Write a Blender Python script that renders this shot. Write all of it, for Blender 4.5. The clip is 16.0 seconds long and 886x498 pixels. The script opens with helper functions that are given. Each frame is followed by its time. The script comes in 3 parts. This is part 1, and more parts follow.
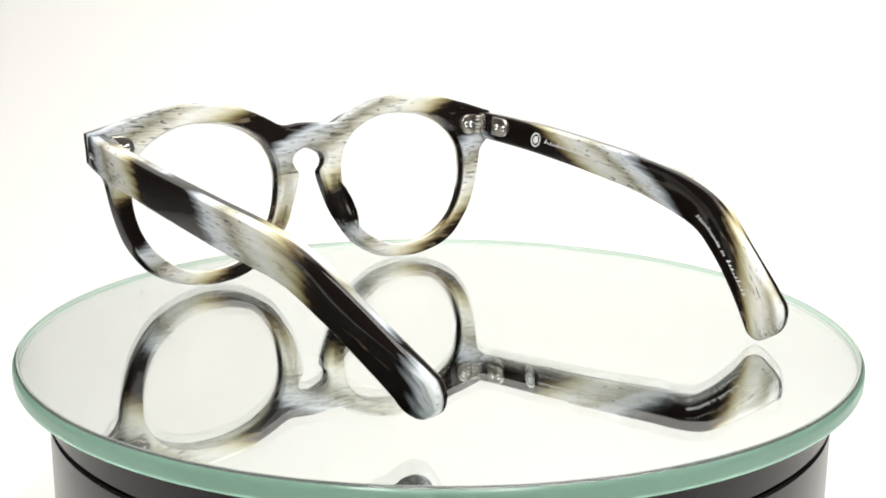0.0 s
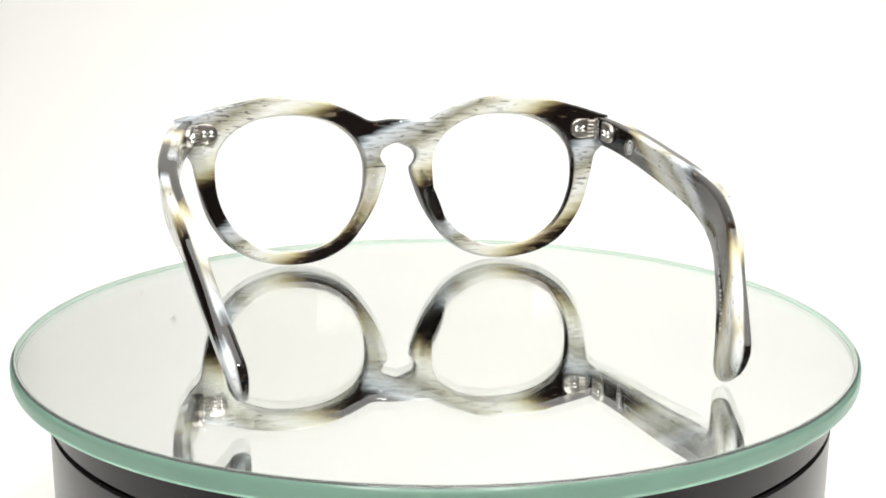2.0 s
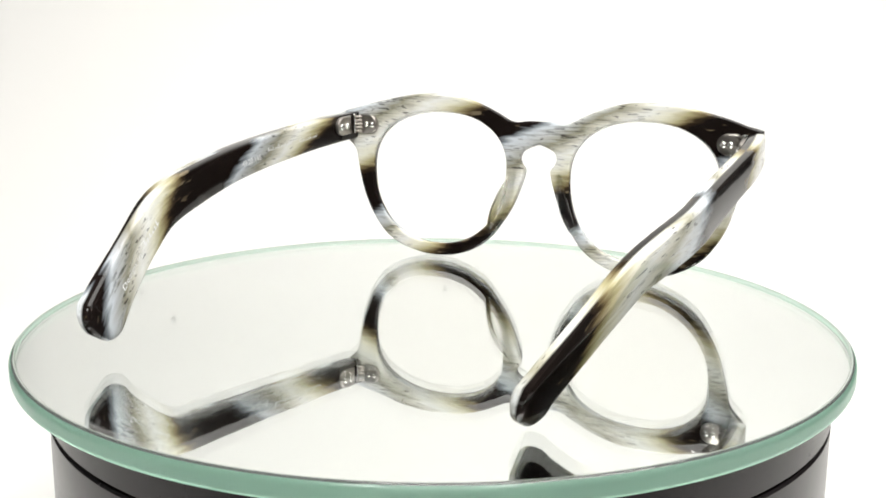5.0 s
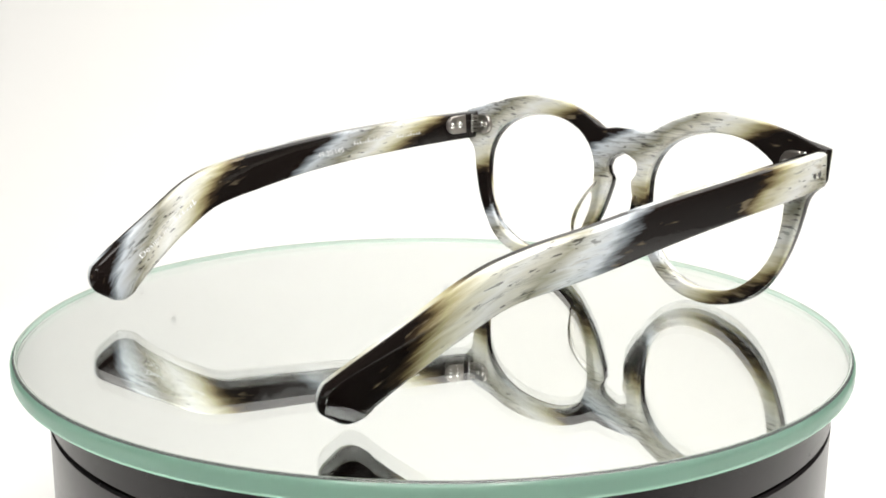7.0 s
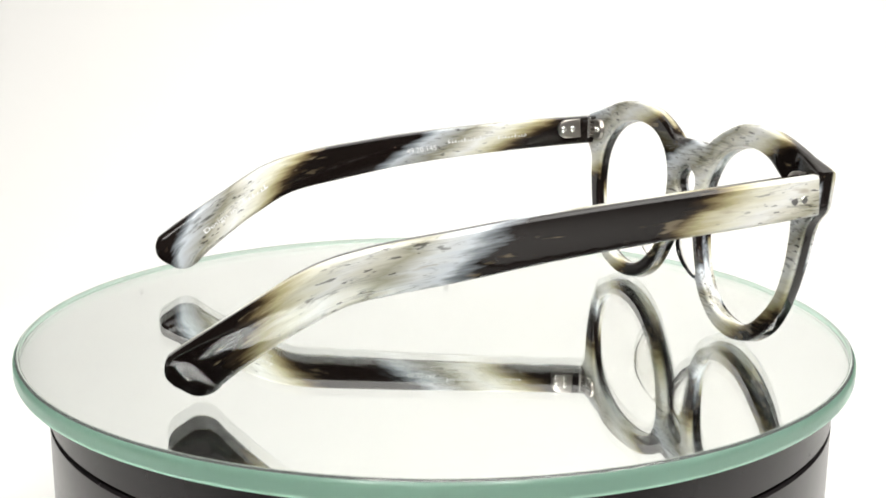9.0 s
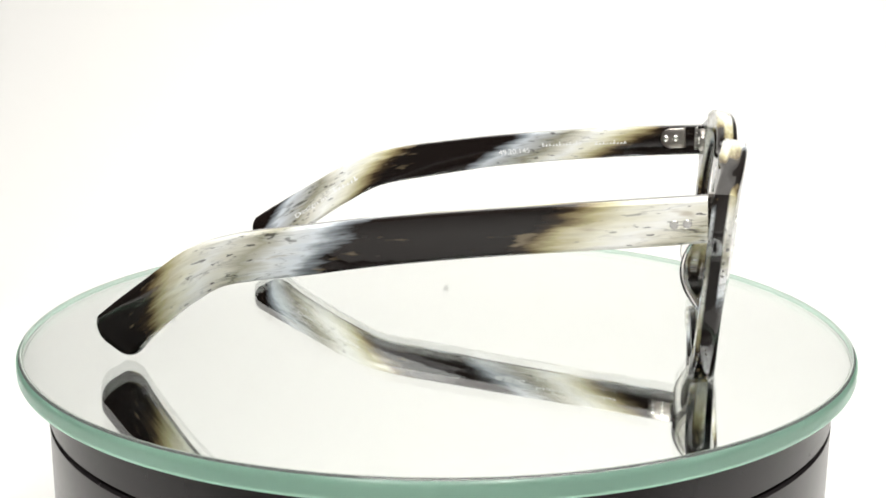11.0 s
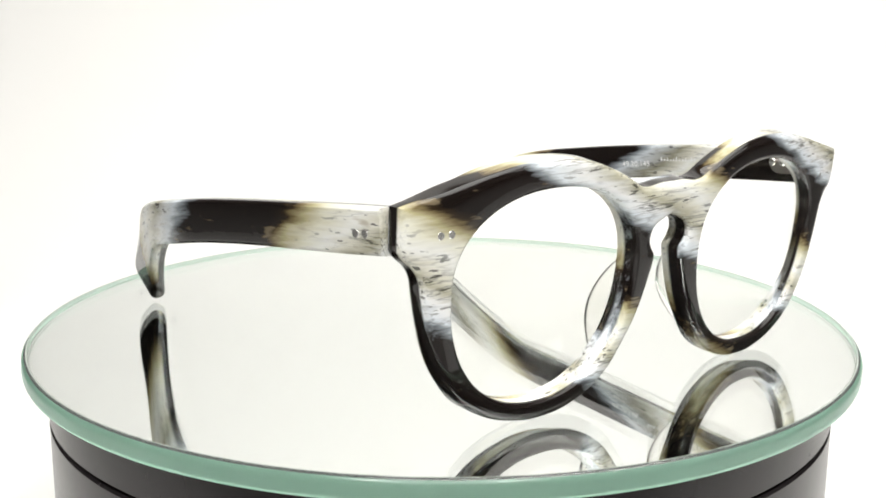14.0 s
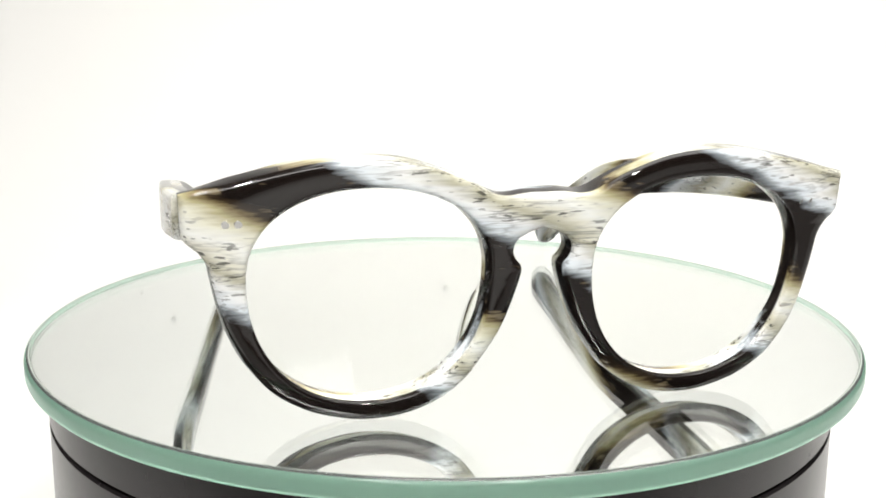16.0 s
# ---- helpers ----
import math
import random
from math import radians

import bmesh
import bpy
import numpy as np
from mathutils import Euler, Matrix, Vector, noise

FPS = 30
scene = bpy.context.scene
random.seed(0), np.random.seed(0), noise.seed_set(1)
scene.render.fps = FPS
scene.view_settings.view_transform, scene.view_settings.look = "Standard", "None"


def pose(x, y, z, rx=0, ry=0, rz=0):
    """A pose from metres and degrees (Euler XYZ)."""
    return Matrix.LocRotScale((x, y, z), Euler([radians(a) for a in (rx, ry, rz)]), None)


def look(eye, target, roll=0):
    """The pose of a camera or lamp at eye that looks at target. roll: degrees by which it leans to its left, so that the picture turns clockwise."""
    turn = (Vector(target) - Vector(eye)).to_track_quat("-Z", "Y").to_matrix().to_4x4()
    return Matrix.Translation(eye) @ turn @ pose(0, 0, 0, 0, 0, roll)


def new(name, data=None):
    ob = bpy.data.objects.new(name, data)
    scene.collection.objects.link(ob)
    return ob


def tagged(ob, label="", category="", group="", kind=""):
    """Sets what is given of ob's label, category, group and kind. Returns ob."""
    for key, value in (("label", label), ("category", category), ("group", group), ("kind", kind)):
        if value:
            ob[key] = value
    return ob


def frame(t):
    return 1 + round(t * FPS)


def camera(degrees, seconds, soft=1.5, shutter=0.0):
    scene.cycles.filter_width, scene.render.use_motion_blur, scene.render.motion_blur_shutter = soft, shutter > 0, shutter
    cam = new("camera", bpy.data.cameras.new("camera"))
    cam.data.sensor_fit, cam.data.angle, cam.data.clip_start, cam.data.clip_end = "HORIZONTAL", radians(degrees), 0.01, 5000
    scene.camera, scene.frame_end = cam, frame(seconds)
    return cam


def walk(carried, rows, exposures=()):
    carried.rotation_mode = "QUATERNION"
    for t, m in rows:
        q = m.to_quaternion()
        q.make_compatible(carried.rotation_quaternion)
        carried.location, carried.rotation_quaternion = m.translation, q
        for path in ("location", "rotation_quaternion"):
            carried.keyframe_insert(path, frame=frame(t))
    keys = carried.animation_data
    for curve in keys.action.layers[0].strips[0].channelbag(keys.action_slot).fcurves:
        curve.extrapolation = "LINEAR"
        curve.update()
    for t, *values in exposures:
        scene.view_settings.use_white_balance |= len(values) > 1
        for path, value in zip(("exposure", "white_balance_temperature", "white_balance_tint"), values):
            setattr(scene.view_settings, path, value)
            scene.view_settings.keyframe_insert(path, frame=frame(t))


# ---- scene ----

# ---------- camera ----------
U = 0.00096                       # metres in one unit of the plan
DECK = 0.078                      # height of the mirror's upper face over the studio floor
cam = camera(44.17, 16.0, soft=1.8)
EYE = Vector((0.0, -300.0 * U, DECK + 84.94 * U))
PITCH, YAW, ROLL = radians(-12.232), radians(-0.085), 0.354
AIM = EYE + Vector((-math.sin(YAW) * math.cos(PITCH), math.cos(YAW) * math.cos(PITCH), math.sin(PITCH)))
walk(cam, [(0.0, look(EYE, AIM, ROLL)), (16.0, look(EYE, AIM, ROLL))])

# the turntable's angle, degrees
TURNS = [(0.0, 0.0), (0.5, -6.27), (1.0, -12.55), (1.5, -18.77), (2.0, -24.85), (2.5, -30.88), (3.0, -37.03),
         (3.5, -43.48), (4.0, -49.97), (4.5, -56.3), (5.0, -62.5), (5.5, -68.7), (6.0, -74.93), (6.5, -81.15),
         (7.0, -87.57), (7.5, -93.96), (8.0, -100.29), (8.5, -106.62), (9.0, -112.9), (9.5, -119.2), (10.0, -125.55),
         (10.5, -131.95), (11.0, -138.3), (11.5, -144.63), (12.0, -150.75), (12.5, -156.8), (13.0, -162.99),
         (13.5, -169.36), (14.0, -175.77), (14.5, -182.15), (15.0, -188.44), (15.5, -194.68), (16.0, -200.89)]

# ---------- light ----------
world = bpy.data.worlds.new("studio_air")
scene.world = world
world.use_nodes = True
world.node_tree.nodes["Background"].inputs[0].default_value = (1.0, 0.985, 0.97, 1)
world.node_tree.nodes["Background"].inputs[1].default_value = 0.05


def area_lamp(name, eye, target, sx, sy, watts, colour=(1, 0.99, 0.955)):
    data = bpy.data.lights.new(name, "AREA")
    data.shape, data.size, data.size_y, data.energy, data.color = "RECTANGLE", sx, sy, watts, colour
    ob = new(name, data)
    ob.matrix_world = look(eye, target)
    return ob


area_lamp("softbox_overhead", (0.22, 0.03, 1.05), (0.15, 0.03, 0), 0.8, 0.8, 10.35)
area_lamp("backdrop_lamp_a", (-0.62, -0.1, 0.7), (0.05, 0.5, 0.3), 0.3, 0.5, 0.05)
area_lamp("backdrop_lamp_b", (0.62, -0.1, 0.7), (-0.05, 0.5, 0.3), 0.3, 0.5, 1.0)
area_lamp("front_softbox", (0.0, -0.7, 0.72), (0, 0, 0.1), 0.4, 0.25, 3.2)
area_lamp("spot_lamp_a", (-0.16, -0.42, 0.62), (0, 0, DECK), 0.025, 0.025, 1.9)
area_lamp("spot_lamp_b", (0.16, -0.42, 0.62), (0, 0, DECK), 0.025, 0.025, 1.9)
scene.view_settings.exposure = 0.0


# ---------- materials ----------
def material(name, colour=(0.8, 0.8, 0.8), rough=0.5, metal=0.0, **more):
    m = bpy.data.materials.new(name)
    m.use_nodes = True
    b = m.node_tree.nodes["Principled BSDF"]
    b.inputs["Base Color"].default_value = (*colour, 1)
    b.inputs["Roughness"].default_value = rough
    b.inputs["Metallic"].default_value = metal
    for key, value in more.items():
        b.inputs[key.replace("_", " ")].default_value = value
    return m


def node(m, kind, **sets):
    n = m.node_tree.nodes.new(kind)
    for key, value in sets.items():
        setattr(n, key, value)
    return n


def plug(m, a, b):
    m.node_tree.links.new(a, b)


def calc(m, op, a, b=None, c=None, clamp=False):
    n = node(m, "ShaderNodeMath", operation=op, use_clamp=clamp)
    for i, v in enumerate((a, b, c)):
        if v is None:
            continue
        if isinstance(v, (int, float)):
            n.inputs[i].default_value = v
        else:
            plug(m, v, n.inputs[i])
    return n.outputs[0]


def noise_of(m, vector, scale, stretch=(1, 1, 1), detail=3.0, rough=0.55, offset=(0, 0, 0)):
    """A noise in millimetres of the plan: scale per unit, stretched along the grain."""
    mp = node(m, "ShaderNodeMapping")
    mp.inputs["Location"].default_value = offset
    mp.inputs["Scale"].default_value = [s / U for s in stretch]
    plug(m, vector, mp.inputs["Vector"])
    n = node(m, "ShaderNodeTexNoise")
    n.inputs["Scale"].default_value = scale
    n.inputs["Detail"].default_value = detail
    n.inputs["Roughness"].default_value = rough
    plug(m, mp.outputs[0], n.inputs["Vector"])
    return n.outputs["Fac"]


HORN = [(0.00, (0.011, 0.008, 0.007)), (0.30, (0.012, 0.008, 0.007)), (0.335, (0.30, 0.33, 0.36)), (0.375, (0.78, 0.83, 0.88)),
        (0.46, (0.86, 0.88, 0.88)), (0.55, (0.46, 0.44, 0.33)), (0.62, (0.80, 0.78, 0.68)), (0.70, (0.97, 0.97, 0.93)),
        (0.795, (0.87, 0.85, 0.71)), (0.87, (0.53, 0.48, 0.28)), (0.92, (0.22, 0.17, 0.085)), (0.952, (0.04, 0.027, 0.016)),
        (1.00, (0.011, 0.008, 0.007))]


def horn(m, xyz, grain, way, offset, seed, black, dusk=0.0):
    """Colour of marbled acetate: slanting bands across way (turns per unit), feathered along the grain axis."""
    sep = node(m, "ShaderNodeSeparateXYZ")
    plug(m, xyz, sep.inputs[0])
    along = [0.045 if i == grain else 0.42 for i in range(3)]
    fine = [0.16 if i == grain else 1.5 for i in range(3)]
    phase = offset
    for i in range(3):
        if way[i]:
            phase = calc(m, "ADD", phase, calc(m, "MULTIPLY", sep.outputs[i], way[i] / U)) if not isinstance(phase, float) \
                else calc(m, "MULTIPLY_ADD", sep.outputs[i], way[i] / U, phase)
    broad = calc(m, "SUBTRACT", noise_of(m, xyz, 1.0, along, 2.0, 0.5, (seed, 0, 0)), 0.5)
    thin = calc(m, "SUBTRACT", noise_of(m, xyz, 1.0, fine, 3.0, 0.6, (0, seed, 0)), 0.5)
    phase = calc(m, "MULTIPLY_ADD", broad, 0.14, phase)
    phase = calc(m, "MULTIPLY_ADD", thin, 0.065, phase)
    turn = calc(m, "FRACT", phase)
    ramp = node(m, "ShaderNodeValToRGB")
    plug(m, turn, ramp.inputs[0])
    el = ramp.color_ramp.elements
    el[0].position, el[0].color = HORN[0][0], (*HORN[0][1], 1)
    el[1].position, el[1].color = HORN[-1][0], (*HORN[-1][1], 1)
    for p, c in HORN[1:-1]:
        # black: the share of a turn that is black
        e = el.new(float(np.interp(p, (0, 0.335, 1), (0, black, 1))))
        # dusk: how much darker the smoky zone beside the black is in this sheet
        smoke = 1 - dusk * max(0.0, 1 - abs(p - 0.49) / 0.17)
        e.color = (*[min(0.97, k * smoke) for k in c], 1)
    # short dark fibres in the grey zone, pale flecks in the black
    fib = noise_of(m, xyz, 1.0, [(0.24 if grain else 0.19) if i == grain else 1.1 for i in range(3)], 2.5, 0.5, (7 + seed, 3, 1))
    fib = calc(m, "MULTIPLY", calc(m, "SUBTRACT", fib, 0.635 if grain else 0.612), 26.0, clamp=True)
    zone = calc(m, "SUBTRACT", 1.25, calc(m, "MULTIPLY", calc(m, "ABSOLUTE", calc(m, "SUBTRACT", turn, black + 0.22)), 4.6), clamp=True)
    mix = node(m, "ShaderNodeMix", data_type="RGBA")
    plug(m, calc(m, "MULTIPLY", calc(m, "MULTIPLY", fib, zone), 0.85), mix.inputs["Factor"])
    plug(m, ramp.outputs[0], mix.inputs["A"])
    mix.inputs["B"].default_value = (0.05, 0.047, 0.04, 1)
    # wavy hairlines, dark near the black edge and dying out towards the white
    wave = noise_of(m, xyz, 1.0, [0.085 if i == grain else 0.85 for i in range(3)], 2.0, 0.5, (seed, 5, 11))
    wave = calc(m, "ABSOLUTE", calc(m, "SUBTRACT", wave, 0.5))
    wave = calc(m, "SUBTRACT", 1.0, calc(m, "MULTIPLY", wave, 26.0 if grain else 15.0), clamp=True)
    near = calc(m, "SUBTRACT", 1.15, calc(m, "MULTIPLY", calc(m, "ABSOLUTE", calc(m, "SUBTRACT", turn, black + 0.17)), 4.0), clamp=True)
    patch = noise_of(m, xyz, 1.0, [0.06 if i == grain else 0.3 for i in range(3)], 2.0, 0.5, (1, seed, 21))
    patch = calc(m, "MULTIPLY_ADD", patch, 5.0, -2.15 if grain else -1.95, clamp=True)
    hair = node(m, "ShaderNodeMix", data_type="RGBA")
    plug(m, calc(m, "MULTIPLY", calc(m, "MULTIPLY", wave, near), calc(m, "MULTIPLY", patch, 0.7)), hair.inputs["Factor"])
    plug(m, mix.outputs["Result"], hair.inputs["A"])
    hair.inputs["B"].default_value = (0.045, 0.044, 0.04, 1)
    veil = noise_of(m, xyz, 1.0, [0.07 if i == grain else 0.9 for i in range(3)], 3.0, 0.6, (2, 9 + seed, 4))
    veil = calc(m, "MULTIPLY_ADD", veil, 1.3, 0.30, clamp=True)
    shade = node(m, "ShaderNodeMix", data_type="RGBA", blend_type="MULTIPLY")
    shade.inputs["Factor"].default_value = 0.34
    plug(m, hair.outputs["Result"], shade.inputs["A"])
    plug(m, veil, shade.inputs["B"])
    fleck = noise_of(m, xyz, 1.0, [0.11 if i == grain else 0.6 for i in range(3)], 2.0, 0.5, (5, seed, 8))
    # flecks crowd at the tan end of the black
    crowd = calc(m, "SUBTRACT", 1.0, calc(m, "MULTIPLY", calc(m, "ABSOLUTE", calc(m, "SUBTRACT", turn, 0.97)), 11.0), clamp=True)
    fleck = calc(m, "MULTIPLY_ADD", crowd, 0.13, fleck)
    fleck = calc(m, "MULTIPLY", calc(m, "SUBTRACT", fleck, 0.68), 9.0, clamp=True)
    last = node(m, "ShaderNodeMix", data_type="RGBA")
    plug(m, calc(m, "MULTIPLY", fleck, 0.5), last.inputs["Factor"])
    plug(m, shade.outputs["Result"], last.inputs["A"])
    last.inputs["B"].default_value = (0.36, 0.29, 0.18, 1)
    return last.outputs["Result"]


# a temple in plan, by side: offset at the straight part, where the inward curve begins, its length, depth and power
ARM = {1: (74.6, 75.0, 62.0, 17.2, 1.7), -1: (73.2, 45.0, 89.0, 14.8, 1.95)}


def acetate(name, outer, inner=None, split=0.0, grain=0, middle=None, seam=0.0):
    """Polished marbled acetate; where inner is given, a second sheet is laminated behind the plane x = split."""
    m = material(name, rough=0.03, IOR=1.49)
    b = m.node_tree.nodes["Principled BSDF"]
    tc = node(m, "ShaderNodeTexCoord")
    xyz = tc.outputs["Object"]
    if grain == 1:
        # a temple is bent after it is cut: its map carries thickness, height and length along the bend
        first, second = node(m, "ShaderNodeUVMap", uv_map="section"), node(m, "ShaderNodeUVMap", uv_map="length")
        a, b2 = node(m, "ShaderNodeSeparateXYZ"), node(m, "ShaderNodeSeparateXYZ")
        plug(m, first.outputs[0], a.inputs[0])
        plug(m, second.outputs[0], b2.inputs[0])
        along = node(m, "ShaderNodeCombineXYZ")
        across = calc(m, "MULTIPLY_ADD", a.outputs[0], 10.0, -5.0)
        plug(m, calc(m, "MULTIPLY", across, U), along.inputs[0])
        plug(m, calc(m, "MULTIPLY", b2.outputs[0], -200 * U), along.inputs[1])
        plug(m, calc(m, "MULTIPLY_ADD", a.outputs[1], 20 * U, -10 * U), along.inputs[2])
        xyz = along.outputs[0]
    colour = horn(m, xyz, grain, *outer)
    if inner:
        other = horn(m, xyz, grain, *inner)
        sep = node(m, "ShaderNodeSeparateXYZ")
        plug(m, xyz, sep.inputs[0])
        if grain == 1:
            side = across
        else:
            # through the front's thickness, following its wrap and tilt
            x = calc(m, "MULTIPLY", sep.outputs[0], 1 / U / 71.6)
            wrap = calc(m, "MULTIPLY_ADD", calc(m, "MULTIPLY", x, x), 4.15, calc(m, "MULTIPLY", x, -0.011 * 71.6))
            side = calc(m, "ADD", calc(m, "MULTIPLY_ADD", sep.outputs[1], 1 / U, 0.08 * 43), wrap)
            side = calc(m, "MULTIPLY_ADD", sep.outputs[2], -0.08 / U, side)
        if middle:
            upper = calc(m, "MULTIPLY_ADD", side, 2.5, -seam * 2.5 + 0.5, clamp=True)
            lay = node(m, "ShaderNodeMix", data_type="RGBA")
            plug(m, upper, lay.inputs["Factor"])
            plug(m, horn(m, xyz, grain, *middle), lay.inputs["A"])
            plug(m, colour, lay.inputs["B"])
            colour = lay.outputs["Result"]
        side = calc(m, "MULTIPLY_ADD", side, 1.6, -split * 1.6 + 0.5, clamp=True)
        mix = node(m, "ShaderNodeMix", data_type="RGBA")
        plug(m, side, mix.inputs["Factor"])
        plug(m, other, mix.inputs["A"])
        plug(m, colour, mix.inputs["B"])
        colour = mix.outputs["Result"]
    plug(m, colour, b.inputs["Base Color"])
    glow = node(m, "ShaderNodeBsdfTranslucent")
    plug(m, colour, glow.inputs["Color"])
    mixs = node(m, "ShaderNodeMixShader")
    mixs.inputs[0].default_value = 0.2
    plug(m, b.outputs[0], mixs.inputs[1])
    plug(m, glow.outputs[0], mixs.inputs[2])
    plug(m, mixs.outputs[0], m.node_tree.nodes["Material Output"].inputs["Surface"])
    bump = node(m, "ShaderNodeBump")
    bump.inputs["Strength"].default_value = 0.04
    bump.inputs["Distance"].default_value = 0.0004
    plug(m, noise_of(m, xyz, 0.35, (1, 1, 1), 2.0), bump.inputs["Height"])
    plug(m, bump.outputs[0], b.inputs["Normal"])
    return m


ACETATE_FRONT = acetate("acetate_front", ((-0.01208, 0, 0.02491), 1.5177, 1.0, 0.375, -0.25), ((0.013, 0, -0.02313), 2.4561, 6.0, 0.33, 0.3), 6.9,
                        middle=((0.0145, 0, 0), 3.1735, 8.0, 0.38), seam=9.3)
ACETATE_RIGHT = acetate("acetate_right", ((0, -0.00996, 0.01596), 1.6356, 2.0, 0.44), ((0, 0.01079, -0.03173), 3.3596, 3.0, 0.44), grain=1)
ACETATE_LEFT = acetate("acetate_left", ((0, -0.01381, 0.01634), 1.3267, 4.0, 0.44), ((0, 0.01186, -0.02543), 3.2374, 5.0, 0.44, 0.5), grain=1)
CLEAR = material("clear_acetate", (0.97, 0.965, 0.94), 0.02, IOR=1.28, Transmission_Weight=1.0)

METAL = material("hinge_metal", (0.40, 0.37, 0.34), 0.3, 1.0)
RIVET = material("rivet_steel", (0.84, 0.83, 0.81), 0.24, 1.0)
INK = material("silver_print", (0.93, 0.93, 0.93), 0.35)
LENS = material("demo_lens", (1, 0.995, 0.985), 0.0, IOR=1.17, Transmission_Weight=1.0)
GLASS = material("mirror_glass", (0.965, 0.985, 0.97), 0.0, IOR=1.52, Transmission_Weight=1.0)
SILVER = material("mirror_silver", (0.95, 0.963, 0.957), 0.0, 1.0)
PAINT = material("mirror_back_paint", (0.2, 0.2, 0.2), 0.6)


def edge_glass():
    m = material("cut_glass_edge", (0.27, 0.60, 0.43), 0.2, IOR=1.52, Transmission_Weight=0.8)
    b = m.node_tree.nodes["Principled BSDF"]
    tc = node(m, "ShaderNodeTexCoord")
    n = noise_of(m, tc.outputs["Object"], 0.12, (1, 1, 3), 3.0)
    ramp = node(m, "ShaderNodeValToRGB")
    ramp.color_ramp.elements[0].color = (0.54, 0.86, 0.69, 1)
    ramp.color_ramp.elements[1].color = (0.61, 0.91, 0.76, 1)
    plug(m, n, ramp.inputs[0])
    plug(m, ramp.outputs[0], b.inputs["Base Color"])
    # a ground edge passes light diffusely
    through_light = node(m, "ShaderNodeBsdfTranslucent")
    through_light.inputs["Color"].default_value = (0.60, 0.98, 0.78, 1)
    mixs = node(m, "ShaderNodeMixShader")
    mixs.inputs[0].default_value = 0.38
    plug(m, b.outputs[0], mixs.inputs[1])
    plug(m, through_light.outputs[0], mixs.inputs[2])
    plug(m, mixs.outputs[0], m.node_tree.nodes["Material Output"].inputs["Surface"])
    return m


EDGE = edge_glass()
POLISHED = material("polished_glass_rim", (0.80, 0.90, 0.85), 0.04, IOR=1.52, Transmission_Weight=0.9)
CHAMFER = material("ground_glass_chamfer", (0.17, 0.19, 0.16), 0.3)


def dark_plastic():
    m = material("black_plastic", (0.014, 0.011, 0.012), 0.25, IOR=1.36)
    b = m.node_tree.nodes["Principled BSDF"]
    tc = node(m, "ShaderNodeTexCoord")
    n = noise_of(m, tc.outputs["Object"], 0.5, (1, 1, 1), 4.0)
    plug(m, calc(m, "MULTIPLY_ADD", n, 0.05, 0.24), b.inputs["Roughness"])
    return m


PLASTIC = dark_plastic()
GROOVE = material("groove_black", (0.004, 0.004, 0.004), 0.7)


def paper(name, colour):
    m = material(name, colour, 0.85)
    b = m.node_tree.nodes["Principled BSDF"]
    tc = node(m, "ShaderNodeTexCoord")
    n = node(m, "ShaderNodeTexNoise")
    n.inputs["Scale"].default_value = 900
    plug(m, tc.outputs["Object"], n.inputs["Vector"])
    bump = node(m, "ShaderNodeBump")
    bump.inputs["Strength"].default_value = 0.05
    bump.inputs["Distance"].default_value = 0.0003
    plug(m, n.outputs["Fac"], bump.inputs["Height"])
    plug(m, bump.outputs[0], b.inputs["Normal"])
    return m


PAPER = paper("white_paper", (0.84, 0.83, 0.812))
TENT = paper("white_tent_cloth", (0.8, 0.79, 0.78))
SPECK = material("grey_dirt", (0.66, 0.66, 0.65), 0.9)
DARK_WALL = paper("grey_studio_wall", (0.29, 0.285, 0.28))


# ---------- mesh helpers ----------
def link_mesh(name, bm, mat, smooth=40):
    me = bpy.data.meshes.new(name)
    bmesh.ops.recalc_face_normals(bm, faces=bm.faces)
    for f in bm.faces:
        f.smooth = True
    for e in bm.edges:
        e.smooth = len(e.link_faces) != 2 or e.calc_face_angle(0) < radians(smooth)
    bm.to_mesh(me)
    bm.free()
    for x in (mat if isinstance(mat, (list, tuple)) else (mat,)):
        me.materials.append(x)
    return new(name, me)


def part(name, bm, mat, parent, label="", smooth=40):
    ob = link_mesh(name, bm, mat, smooth)
    ob.parent = parent
    return tagged(ob, label=label)


def grid_faces(bm, rows, wrap=False):
    """Quads between equal rows of verts."""
    out = []
    for a, b in zip(rows, rows[1:]):
        n = len(a)
        for i in range(n if wrap else n - 1):
            out.append(bm.faces.new((a[i], a[(i + 1) % n], b[(i + 1) % n], b[i])))
    return out


def catmull(points, n):
    """n points at even steps along a smooth curve through points."""
    p = [np.array(q, float) for q in points]
    p = [2 * p[0] - p[1]] + p + [2 * p[-1] - p[-2]]
    fine = []
    for i in range(1, len(p) - 2):
        for k in range(16):
            t = k / 16
            fine.append(0.5 * (2 * p[i] + (p[i + 1] - p[i - 1]) * t + (2 * p[i - 1] - 5 * p[i] + 4 * p[i + 1] - p[i + 2]) * t * t
                               + (3 * p[i] - p[i - 1] - 3 * p[i + 1] + p[i + 2]) * t ** 3))
    fine.append(p[-2])
    fine = np.array(fine)
    run = np.concatenate([[0], np.cumsum(np.linalg.norm(np.diff(fine, axis=0), axis=1))])
    at = np.linspace(0, run[-1], n)
    return np.stack([np.interp(at, run, fine[:, k]) for k in range(fine.shape[1])], 1)


